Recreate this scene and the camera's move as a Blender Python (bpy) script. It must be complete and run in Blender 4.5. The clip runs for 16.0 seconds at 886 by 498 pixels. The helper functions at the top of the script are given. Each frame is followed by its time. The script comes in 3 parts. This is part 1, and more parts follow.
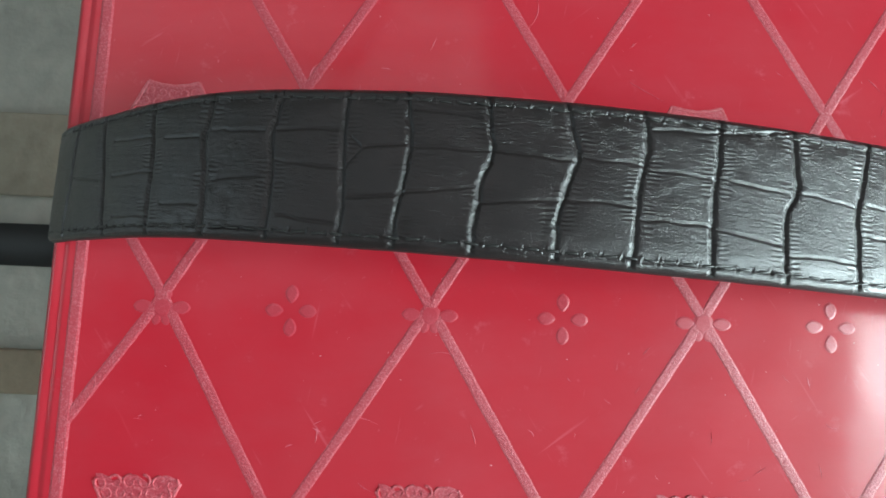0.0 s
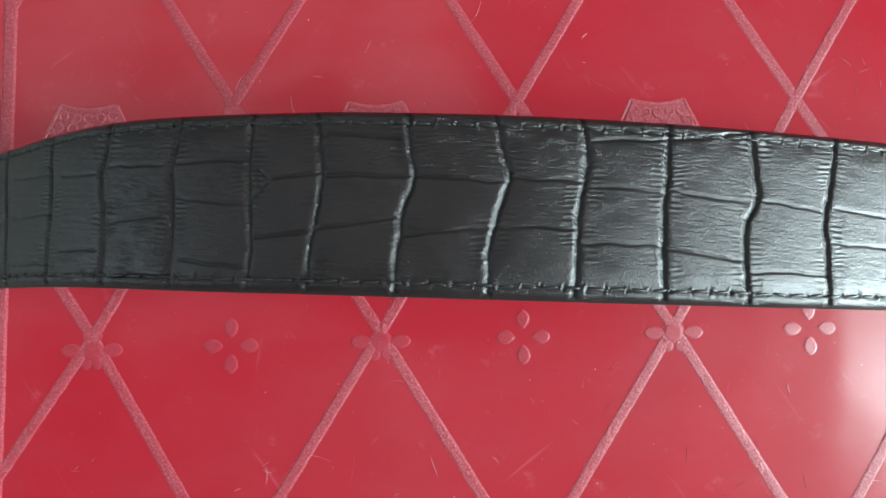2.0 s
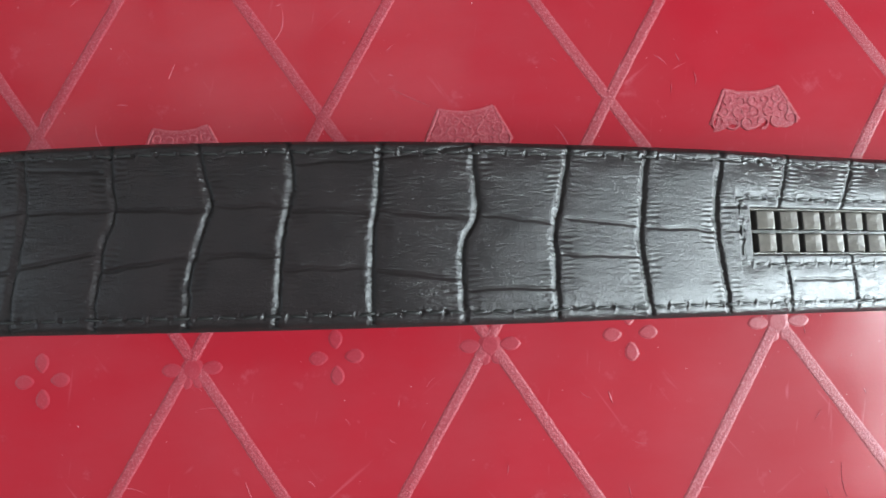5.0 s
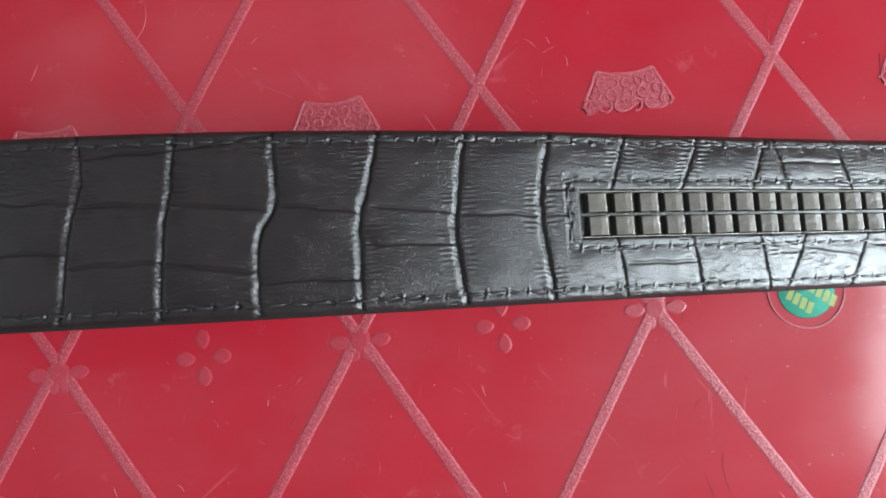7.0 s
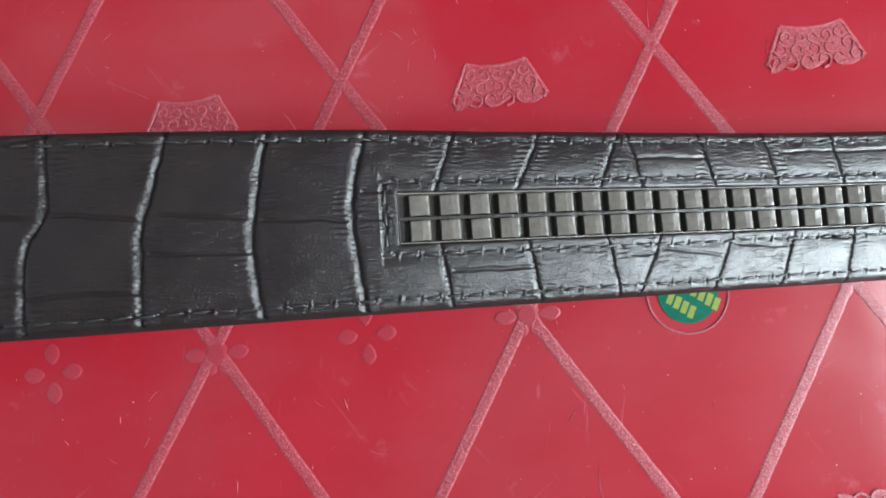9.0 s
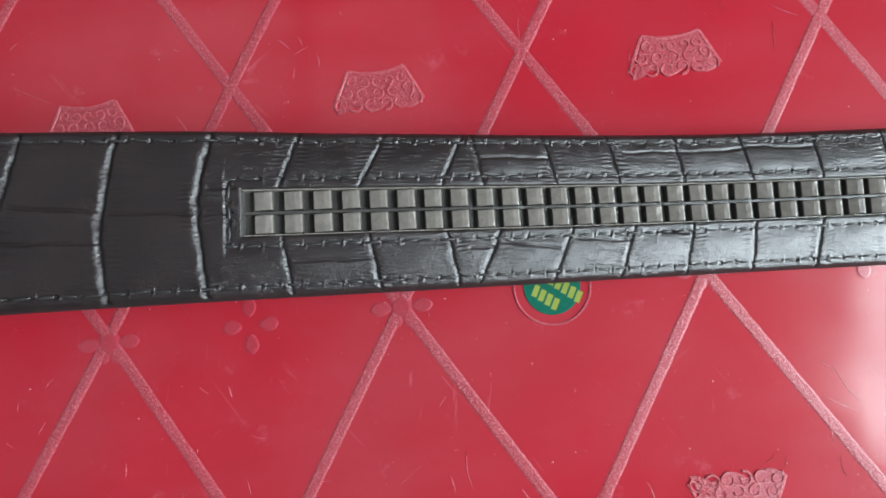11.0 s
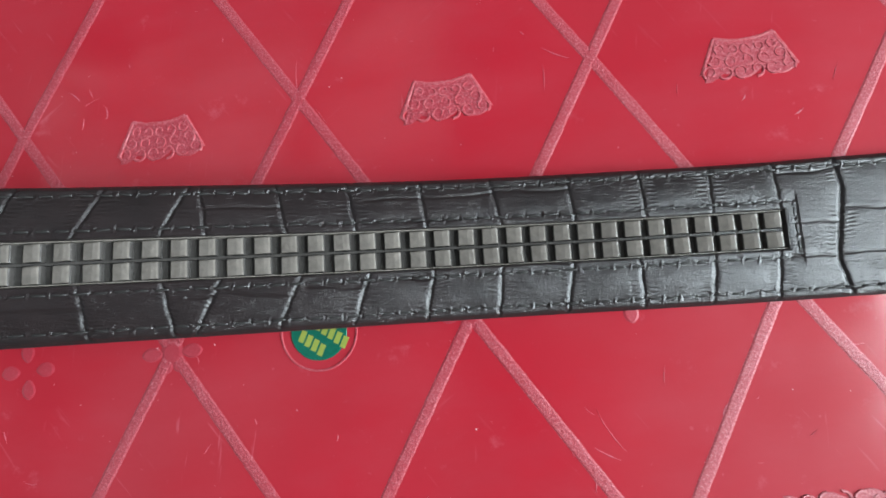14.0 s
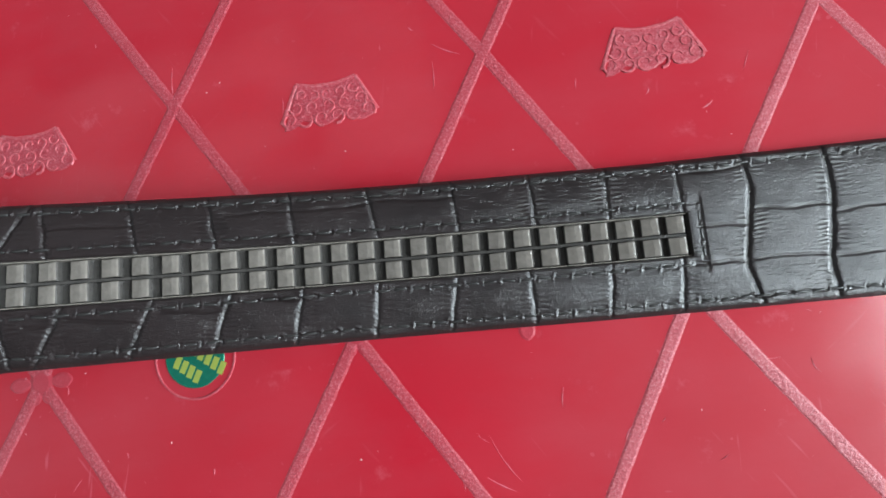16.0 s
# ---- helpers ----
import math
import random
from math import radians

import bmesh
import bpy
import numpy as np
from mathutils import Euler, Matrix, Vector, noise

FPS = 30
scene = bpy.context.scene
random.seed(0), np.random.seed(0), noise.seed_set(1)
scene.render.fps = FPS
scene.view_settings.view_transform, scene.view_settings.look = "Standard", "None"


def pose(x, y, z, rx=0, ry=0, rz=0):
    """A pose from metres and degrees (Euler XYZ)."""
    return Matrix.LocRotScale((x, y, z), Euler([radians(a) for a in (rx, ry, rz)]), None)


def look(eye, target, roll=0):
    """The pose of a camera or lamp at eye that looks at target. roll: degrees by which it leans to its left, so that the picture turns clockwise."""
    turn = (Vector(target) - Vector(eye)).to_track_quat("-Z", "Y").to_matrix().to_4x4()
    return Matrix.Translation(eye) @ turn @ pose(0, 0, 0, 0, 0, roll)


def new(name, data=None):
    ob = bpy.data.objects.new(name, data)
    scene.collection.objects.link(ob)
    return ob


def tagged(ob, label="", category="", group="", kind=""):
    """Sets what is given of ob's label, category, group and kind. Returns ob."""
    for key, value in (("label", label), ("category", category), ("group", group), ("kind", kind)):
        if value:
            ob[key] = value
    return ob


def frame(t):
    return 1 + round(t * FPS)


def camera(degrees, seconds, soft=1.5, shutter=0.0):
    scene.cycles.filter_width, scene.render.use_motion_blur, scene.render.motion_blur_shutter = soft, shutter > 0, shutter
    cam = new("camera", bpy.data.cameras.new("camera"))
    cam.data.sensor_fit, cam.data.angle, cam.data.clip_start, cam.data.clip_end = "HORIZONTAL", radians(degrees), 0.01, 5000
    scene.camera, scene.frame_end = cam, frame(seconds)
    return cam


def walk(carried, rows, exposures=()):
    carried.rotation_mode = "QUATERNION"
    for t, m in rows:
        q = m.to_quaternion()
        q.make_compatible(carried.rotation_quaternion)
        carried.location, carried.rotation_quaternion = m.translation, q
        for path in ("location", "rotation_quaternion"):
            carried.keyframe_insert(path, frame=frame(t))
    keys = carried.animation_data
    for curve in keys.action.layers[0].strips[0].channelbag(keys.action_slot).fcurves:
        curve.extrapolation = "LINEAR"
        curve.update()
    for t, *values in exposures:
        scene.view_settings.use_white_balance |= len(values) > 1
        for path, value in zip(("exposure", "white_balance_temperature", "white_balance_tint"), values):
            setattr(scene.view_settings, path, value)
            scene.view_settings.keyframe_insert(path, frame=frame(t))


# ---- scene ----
# Camera, held by hand a little over the belt and carried along it.
cam = camera(79.0, 16.0, soft=1.8)
PATH = [
    (0.0, 0.00154, 0.00482, 0.16536, 5.327, -1.053, 2.512),
    (0.5, -0.00012, 0.01008, 0.16073, 4.666, -1.098, 1.398),
    (1.0, 0.00726, 0.01793, 0.15483, 4.131, -1.081, 0.394),
    (1.5, 0.00742, 0.01463, 0.15541, 3.864, -1.006, -0.366),
    (2.0, 0.01633, 0.01644, 0.15478, 3.548, -0.945, -0.962),
    (2.5, 0.02607, 0.01819, 0.15282, 3.298, -0.761, -1.690),
    (3.0, 0.03586, 0.01853, 0.15325, 3.047, -0.536, -2.407),
    (5.5, 0.08366, 0.01850, 0.15271, 3.940, 0.487, -4.344),
    (6.0, 0.09374, 0.01755, 0.14932, 3.902, 0.709, -4.819),
    (6.5, 0.10216, 0.01685, 0.15134, 3.879, 0.886, -5.234),
    (7.0, 0.11226, 0.01357, 0.14885, 3.854, 1.149, -5.620),
    (7.5, 0.12018, 0.01490, 0.14633, 3.848, 1.341, -5.999),
    (8.0, 0.13080, 0.01195, 0.14336, 3.825, 1.533, -6.245),
    (8.5, 0.14112, 0.00959, 0.13940, 3.619, 1.674, -6.484),
    (9.0, 0.14968, 0.01218, 0.13972, 3.572, 1.643, -6.453),
    (9.5, 0.15413, 0.00769, 0.13959, 3.692, 1.641, -6.323),
    (10.0, 0.16538, 0.00578, 0.14279, 3.524, 1.572, -6.249),
    (12.5, 0.20689, 0.00115, 0.15069, 6.414, 2.341, -6.690),
    (13.0, 0.22291, -0.00045, 0.15321, 6.749, 2.762, -6.589),
    (13.5, 0.24290, 0.00220, 0.14862, 6.899, 3.607, -6.576),
    (14.0, 0.25186, 0.00262, 0.14439, 6.858, 4.090, -6.714),
    (14.5, 0.25721, 0.00130, 0.14164, 6.773, 4.385, -6.821),
    (15.0, 0.26225, 0.00405, 0.14361, 6.849, 4.412, -7.053),
    (15.5, 0.27036, 0.00403, 0.13728, 6.831, 4.697, -7.500),
    (16.0, 0.28231, 0.00353, 0.13149, 6.722, 4.921, -8.121),
]
walk(cam, [(t, pose(x, y, z, rx, ry, rz)) for t, x, y, z, rx, ry, rz in PATH],
     exposures=[(0.0, 0.55, 6400, -2.0), (3.0, 0.46, 6450, 2.0), (6.0, 0.34, 6500, 7.0), (10.0, 0.26, 6500, 8.0), (16.0, 0.20, 6500, 8.0)])

# Light: daylight through a tall opening in one wall and through a roof light.
world = bpy.data.worlds.new("sky")
scene.world = world
world.use_nodes = True
sky = world.node_tree.nodes.new("ShaderNodeTexSky")
sky.sky_type, sky.sun_disc = "NISHITA", False
sky.sun_elevation, sky.sun_rotation = radians(50), radians(120)
background = world.node_tree.nodes["Background"]
background.inputs["Strength"].default_value = 0.1
world.node_tree.links.new(sky.outputs["Color"], background.inputs["Color"])


def daylight(name, where, aim, width, height, watts, colour):
    lamp = bpy.data.lights.new(name, "AREA")
    lamp.shape, lamp.size, lamp.size_y, lamp.energy, lamp.color = "RECTANGLE", width, height, watts, colour
    ob = new(name, lamp)
    ob.matrix_world = look(where, aim)
    return ob


daylight("doorway_daylight", (1.58, -0.35, 0.74), (0.0, -0.35, 0.74), 0.78, 2.00, 95.0, (0.81, 0.93, 1.0))
daylight("window_daylight", (-2.17, 0.0, 0.90), (0.0, 0.0, 0.90), 1.0, 0.96, 4.4, (0.84, 0.94, 1.0))
daylight("roof_light_daylight", (-0.85, 1.15, 2.36), (-0.85, 1.15, 0.0), 2.1, 0.7, 3.9, (1.0, 0.97, 0.95))
daylight("roof_light_2_daylight", (-1.30, 0.47, 2.36), (-1.30, 0.47, 0.0), 1.56, 0.46, 2.0, (0.95, 0.98, 1.0))


# ---- materials ----
def material(name):
    m = bpy.data.materials.new(name)
    m.use_nodes = True
    return m, m.node_tree.nodes, m.node_tree.links, m.node_tree.nodes["Principled BSDF"]


def texture(nodes, links, coords, scale, detail=4.0, rough=0.55, kind="ShaderNodeTexNoise", stretch=None):
    """A noise texture on the given coordinates, stretched by a mapping where asked."""
    n = nodes.new(kind)
    n.inputs["Scale"].default_value = scale
    if kind == "ShaderNodeTexNoise":
        n.inputs["Detail"].default_value, n.inputs["Roughness"].default_value = detail, rough
    if stretch:
        mp = nodes.new("ShaderNodeMapping")
        mp.inputs["Scale"].default_value = stretch
        links.new(coords, mp.inputs["Vector"])
        coords = mp.outputs["Vector"]
    links.new(coords, n.inputs["Vector"])
    return n


def ramp(nodes, links, value, stops):
    r = nodes.new("ShaderNodeValToRGB")
    while len(r.color_ramp.elements) < len(stops):
        r.color_ramp.elements.new(0.5)
    for e, (at, c) in zip(r.color_ramp.elements, stops):
        e.position = at
        e.color = (*c, 1.0) if isinstance(c, tuple) else (c, c, c, 1.0)
    links.new(value, r.inputs["Fac"])
    return r.outputs["Color"]


def blend(nodes, links, fac, a, b, mode="MIX"):
    m = nodes.new("ShaderNodeMix")
    m.data_type, m.blend_type = "RGBA", mode
    for sock, v in ((m.inputs[0], fac), (m.inputs[6], a), (m.inputs[7], b)):
        if isinstance(v, (int, float)):
            sock.default_value = v
        elif isinstance(v, tuple):
            sock.default_value = (*v, 1.0)
        else:
            links.new(v, sock)
    return m.outputs[2]


def relief(nodes, links, shader, height, strength, distance, base=None):
    b = nodes.new("ShaderNodeBump")
    b.inputs["Strength"].default_value, b.inputs["Distance"].default_value = strength, distance
    links.new(height, b.inputs["Height"])
    if base:
        links.new(base, b.inputs["Normal"])
    links.new(b.outputs["Normal"], shader.inputs["Normal"])
    return b.outputs["Normal"]


def where(nodes, kind="Object"):
    return nodes.new("ShaderNodeTexCoord").outputs[kind]


def position(nodes):
    return nodes.new("ShaderNodeNewGeometry").outputs["Position"]


def plastic(name, colour, rough, worn, wear_at, bump, grain=90.0, gloss=1.0, amount=0.30, haze=0.46, sheen=0.5):
    """Moulded plastic: a satin body under a glossy skin, with dust, scuffs and fine scratches."""
    m, n, l, s = material(name)
    p = position(n)
    cloud = texture(n, l, p, 9.0, 5.0)
    scuff = texture(n, l, p, grain, 6.0, 0.7)
    speck = texture(n, l, p, 900.0, 2.0)
    big = ramp(n, l, cloud.outputs["Fac"], [(0.35, 0.0), (0.7, 1.0)])
    mark = ramp(n, l, scuff.outputs["Fac"], [(wear_at, 0.0), (wear_at + 0.16, 1.0)])
    line = None
    for angle, scale, low in ((57, 300.0, 0.67), (-35, 260.0, 0.685), (101, 420.0, 0.68)):
        turned = n.new("ShaderNodeMapping")
        turned.inputs["Rotation"].default_value = (0.0, 0.0, radians(angle))
        l.new(p, turned.inputs["Vector"])
        hair = texture(n, l, turned.outputs["Vector"], scale, 3.0, 0.6, stretch=(0.10, 1.0, 1.0))
        hair.inputs["Distortion"].default_value = 0.35
        hair = ramp(n, l, hair.outputs["Fac"], [(low, 0.0), (low + 0.06, 1.0)])
        line = blend(n, l, 1.0, line, hair, "ADD") if line else hair
    fleck = texture(n, l, p, 420.0, 1.0, 0.4)
    line = blend(n, l, 1.0, line, ramp(n, l, fleck.outputs["Fac"], [(0.76, 0.0), (0.80, 1.0)]), "ADD")
    smear = texture(n, l, p, 26.0, 5.0, 0.62, stretch=(0.7, 1.6, 1.0))
    film = ramp(n, l, smear.outputs["Fac"], [(0.42, 0.0), (0.72, 1.0)])
    c = blend(n, l, big, colour, tuple(0.92 * q + 0.022 for q in colour))
    f = blend(n, l, big, mark, line, "ADD")
    f = blend(n, l, 1.0, f, (amount, amount, amount), "MULTIPLY")
    f = blend(n, l, 1.0, f, blend(n, l, 1.0, film, (0.10, 0.10, 0.10), "MULTIPLY"), "ADD")
    c = blend(n, l, f, c, worn)
    l.new(c, s.inputs["Base Color"])
    worn_r = blend(n, l, 0.55, scuff.outputs["Fac"], cloud.outputs["Fac"])
    l.new(ramp(n, l, worn_r, [(0.36, haze - 0.04), (0.66, haze + 0.06)]), s.inputs["Roughness"])
    l.new(ramp(n, l, film, [(0.0, rough), (1.0, rough + 0.08)]), s.inputs["Coat Roughness"])
    s.inputs["Coat Weight"].default_value, s.inputs["Specular IOR Level"].default_value = gloss, sheen
    h = blend(n, l, 0.5, scuff.outputs["Fac"], speck.outputs["Fac"])
    warp = texture(n, l, p, 16.0, 2.0, 0.4)
    a = relief(n, l, s, warp.outputs["Fac"], 1.0, 0.0012)
    a = relief(n, l, s, h, bump, 0.0004, a)
    l.new(a, s.inputs["Coat Normal"])
    return m


RED = plastic("red_moulded_plastic", (0.465, 0.0120, 0.0275), 0.105, (0.62, 0.14, 0.18), 0.61, 0.07, gloss=0.55, amount=0.42, sheen=0.14)
RED_MATT = plastic("red_frosted_plastic", (0.43, 0.030, 0.050), 0.40, (0.59, 0.175, 0.205), 0.48, 0.9, 1700.0, 0.0, 0.65, 0.46, 0.5)
RED_EDGE = plastic("red_rubbed_plastic", (0.50, 0.055, 0.075), 0.40, (0.64, 0.22, 0.25), 0.46, 0.6, 1500.0, 0.2, 0.6, 0.40, 0.5)
RED_SOFT = plastic("red_satin_plastic", (0.44, 0.024, 0.044), 0.34, (0.60, 0.17, 0.21), 0.54, 0.30, 1500.0, 0.25, 0.35, 0.42, 0.45)


def leather():
    """Black embossed leather; the UV map holds millimetres along and across the strap."""
    m, n, l, s = material("black_embossed_leather")
    uv = n.new("ShaderNodeUVMap").outputs["UV"]
    own = n.new("ShaderNodeObjectInfo").outputs["Random"]
    wrinkle = texture(n, l, uv, 1.0, 5.0, 0.6, stretch=(0.28, 1.7, 1.0))
    fold = texture(n, l, uv, 0.45, 4.0, 0.6, stretch=(0.5, 1.0, 1.0))
    pore = texture(n, l, uv, 2.3, 3.0, 0.65, stretch=(0.8, 1.2, 1.0))
    cloud = texture(n, l, uv, 0.12, 4.0)
    c = ramp(n, l, cloud.outputs["Fac"], [(0.3, (0.0095, 0.0055, 0.0058)), (0.75, (0.018, 0.0105, 0.0108))])
    l.new(c, s.inputs["Base Color"])
    mixed = blend(n, l, 0.25, pore.outputs["Fac"], fold.outputs["Fac"])
    r = ramp(n, l, mixed, [(0.3, 0.32), (0.7, 0.40)])
    l.new(r, s.inputs["Roughness"])
    s.inputs["Specular IOR Level"].default_value = 0.74
    crack = ramp(n, l, wrinkle.outputs["Fac"], [(0.34, 0.0), (0.52, 1.0)])
    share = ramp(n, l, own, [(0.1, 0.2), (0.9, 1.0)])
    patch = ramp(n, l, fold.outputs["Fac"], [(0.42, 0.0), (0.6, 1.0)])
    share = blend(n, l, 1.0, share, patch, "MULTIPLY")
    lines = blend(n, l, share, (0.6, 0.6, 0.6), crack)
    a = relief(n, l, s, lines, 0.8, 0.13 * 0.001)
    across = texture(n, l, uv, 1.0, 4.0, 0.6, stretch=(3.4, 1.1, 1.0))
    weave = ramp(n, l, across.outputs["Fac"], [(0.36, 0.0), (0.5, 1.0)])
    weave = blend(n, l, ramp(n, l, cloud.outputs["Fac"], [(0.42, 0.0), (0.58, 0.8)]), (0.6, 0.6, 0.6), weave)
    a = relief(n, l, s, weave, 0.35, 0.06 * 0.001, a)
    relief(n, l, s, pore.outputs["Fac"], 0.9, 0.12 * 0.001, a)
    return m


def simple(name, colour, rough, bump=0.0, scale=200.0, spread=0.25, metal=0.0):
    m, n, l, s = material(name)
    p = position(n)
    t = texture(n, l, p, scale, 5.0)
    u = texture(n, l, p, scale / 12.0, 4.0)
    f = blend(n, l, 0.5, t.outputs["Fac"], u.outputs["Fac"])
    c = ramp(n, l, f, [(0.3, tuple(q * (1 - spread) for q in colour)), (0.7, tuple(min(1.0, q * (1 + spread)) for q in colour))])
    l.new(c, s.inputs["Base Color"])
    s.inputs["Roughness"].default_value, s.inputs["Metallic"].default_value = rough, metal
    if bump:
        relief(n, l, s, t.outputs["Fac"], bump, 0.3 / scale)
    return m


LEATHER = leather()
LINING = simple("black_painted_strap_edge", (0.014, 0.013, 0.013), 0.5, 0.3, 900.0)
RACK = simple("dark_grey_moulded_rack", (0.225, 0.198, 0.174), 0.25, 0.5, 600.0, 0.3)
# Dark rack plastic; the shade between the teeth is put into its colour.
RACK_DARK = simple("dark_rack_with_gap_shade", (0.060, 0.054, 0.050), 0.24, 0.4, 900.0)
THREAD = simple("black_waxed_thread", (0.034, 0.032, 0.031), 0.34, 0.5, 4000.0)
CONCRETE = simple("stained_cement_floor", (0.42, 0.41, 0.36), 0.8, 0.4, 60.0, 0.22)
PLASTER = simple("grey_wall_plaster", (0.17, 0.165, 0.155), 0.85, 0.2, 40.0, 0.1)
CEILING = simple("dark_roof_sheet", (0.09, 0.085, 0.08), 0.8, 0.2, 30.0, 0.2)
WOOD = simple("weathered_tan_wood", (0.30, 0.24, 0.17), 0.75, 0.4, 80.0, 0.2)
GREEN = simple("green_printed_foil", (0.018, 0.22, 0.145), 0.22, 0.1, 700.0, 0.2, 0.45)
YELLOW = simple("yellow_print", (0.32, 0.37, 0.07), 0.30, 0.0, 700.0, 0.1)


# ---- builders ----
def link(name, mesh, mat, parent=None, label=""):
    ob = new(name, mesh)
    if mat and not mesh.materials:
        mesh.materials.append(mat)
    if parent:
        ob.parent = parent
    if label:
        ob["label"] = label
    return ob


def part(name, bm, mat, parent=None, label="", smooth=False):
    me = bpy.data.meshes.new(name)
    bm.normal_update()
    bm.to_mesh(me)
    bm.free()
    if smooth:
        for p in me.polygons:
            p.use_smooth = True
    return link(name, me, mat, parent, label)


def box(lo, hi, bevel=0.0, segments=2):
    bm = bmesh.new()
    bmesh.ops.create_cube(bm, size=1.0)
    for v in bm.verts:
        v.co = Vector([lo[i] + (v.co[i] + 0.5) * (hi[i] - lo[i]) for i in range(3)])
    if bevel:
        bmesh.ops.bevel(bm, geom=bm.edges[:], offset=bevel, segments=segments, affect="EDGES", profile=0.5)
    return bm


def thing(name, label, category, at=(0, 0, 0), group="", kind=""):
    ob = new(name)
    ob.location = at
    return tagged(ob, label, category, group, kind)


def plate(outline, low, high, chamfer):
    """A low raised shape on a flat ground: outline counter-clockwise, sides sloping in by the chamfer."""
    bm = bmesh.new()
    mid = Vector((sum(p[0] for p in outline) / len(outline), sum(p[1] for p in outline) / len(outline)))
    lows, highs = [], []
    for p in outline:
        q = Vector(p)
        d = (mid - q)
        d = d * (chamfer / max(d.length, 1e-6))
        lows.append(bm.verts.new((q.x, q.y, low)))
        highs.append(bm.verts.new((q.x + d.x, q.y + d.y, high)))
    n = len(outline)
    for i in range(n):
        bm.faces.new((lows[i], lows[(i + 1) % n], highs[(i + 1) % n], highs[i]))
    bm.faces.new(highs)
    return bm


# ---- setting: a small room with a doorway and a roof light ----
FLOOR_Z = -0.296
X0, X1, Y0, Y1, ROOF = -2.2, 1.6, -1.7, 1.7, 2.4

bm = bmesh.new()
bmesh.ops.create_grid(bm, x_segments=120, y_segments=120, size=1.0)
for v in bm.verts:
    x, y = v.co.x * 4.0, v.co.y * 4.0
    v.co = Vector((x, y, FLOOR_Z + 0.0012 * noise.noise((x * 3, y * 3, 0))))
tagged(part("floor", bm, CONCRETE, smooth=True), "stained grey cement floor with worn patches", "floor", kind="structure")


def wall(name, lo, hi, mat=PLASTER, label="dull grey plastered wall"):
    return tagged(part(name, box(lo, hi), mat), label, "wall", kind="structure")


T = 0.12
# West wall with a window cut out of it.
wall("wall_west_pier_1", (X0 - T, Y0 - T, FLOOR_Z - 0.02), (X0, -0.52, ROOF))
wall("wall_west_pier_2", (X0 - T, 0.52, FLOOR_Z - 0.02), (X0, Y1 + T, ROOF))
wall("wall_west_sill", (X0 - T, -0.52, FLOOR_Z - 0.02), (X0, 0.52, 0.40))
wall("wall_west_lintel", (X0 - T, -0.52, 1.40), (X0, 0.52, ROOF))
wall("wall_north", (X0, Y1, FLOOR_Z - 0.02), (X1, Y1 + T, ROOF))
wall("wall_south", (X0, Y0 - T, FLOOR_Z - 0.02), (X1, Y0, ROOF))
# East wall with the doorway cut out of it.
wall("wall_east_pier_1", (X1, 0.05, FLOOR_Z - 0.02), (X1 + T, Y1 + T, ROOF))
wall("wall_east_pier_2", (X1, Y0 - T, FLOOR_Z - 0.02), (X1 + T, -0.75, ROOF))
wall("wall_east_lintel", (X1, -0.75, 1.76), (X1 + T, 0.05, ROOF))
# Ceiling in strips round the roof light.
bm = box((X0 - T, Y0 - T, ROOF), (X1 + T, 0.22, ROOF + 0.06))
for lo, hi in (((-0.48, 0.22, ROOF), (X1 + T, 0.78, ROOF + 0.06)), ((X0 - T, 0.22, ROOF), (-2.14, 0.72, ROOF + 0.06)), ((X0 - T, 0.72, ROOF), (-0.48, 0.78, ROOF + 0.06)), ((X0 - T, 1.52, ROOF), (X1 + T, Y1 + T, ROOF + 0.06)), ((X0 - T, 0.78, ROOF), (-1.92, 1.52, ROOF + 0.06)), ((0.22, 0.78, ROOF), (X1 + T, 1.52, ROOF + 0.06))):
    other = box(lo, hi)
    me = bpy.data.meshes.new("strip")
    other.to_mesh(me)
    other.free()
    bm.from_mesh(me)
tagged(part("ceiling", bm, CEILING), "dull grey roof with open light wells", "ceiling", kind="structure")

# Unseen beams, added to break the roof lights' reflection on the table into streaks.
for name, a, b in (("streak_beam_1", (-2.3, 1.02), (0.35, 1.22)), ("streak_beam_2", (-1.5, 0.2), (-1.15, 1.6)), ("streak_beam_3", (-2.15, 0.30), (-0.40, 0.92)), ("streak_beam_4", (-2.0, 1.55), (-0.75, 0.55)), ("streak_beam_5", (-0.62, 0.2), (-0.30, 1.6))):
    a, b = Vector(a), Vector(b)
    bm = box((0, -0.03, 0), ((b - a).length, 0.03, 0.09), 0.004)
    bm.transform(Matrix.Translation((a.x, a.y, 2.24)) @ Matrix.Rotation(math.atan2(b.y - a.y, b.x - a.x), 4, "Z"))
    tagged(part(name, bm, WOOD), "unseen timber beam added to streak the reflected roof light", "beam", kind="structure")

# ---- red plastic table ----
A, H, ROW = 0.083, 0.0668, 0.0024   # width and half height of the moulded diamonds, and the y of their middle row
TX0, TX1, TY0, TY1 = -0.1165, 0.60, -0.26, 0.33
table = thing("plastic_table", "low red moulded plastic table with raised diamond pattern", "table", (0.24, 0.03, FLOOR_Z))
BACK = Matrix.Translation((-0.24, -0.03, -FLOOR_Z))


def on_table(name, bm, mat, label="", parent=None, smooth=False):
    bm.transform(BACK)
    return part(name, bm, mat, parent or table, label, smooth)


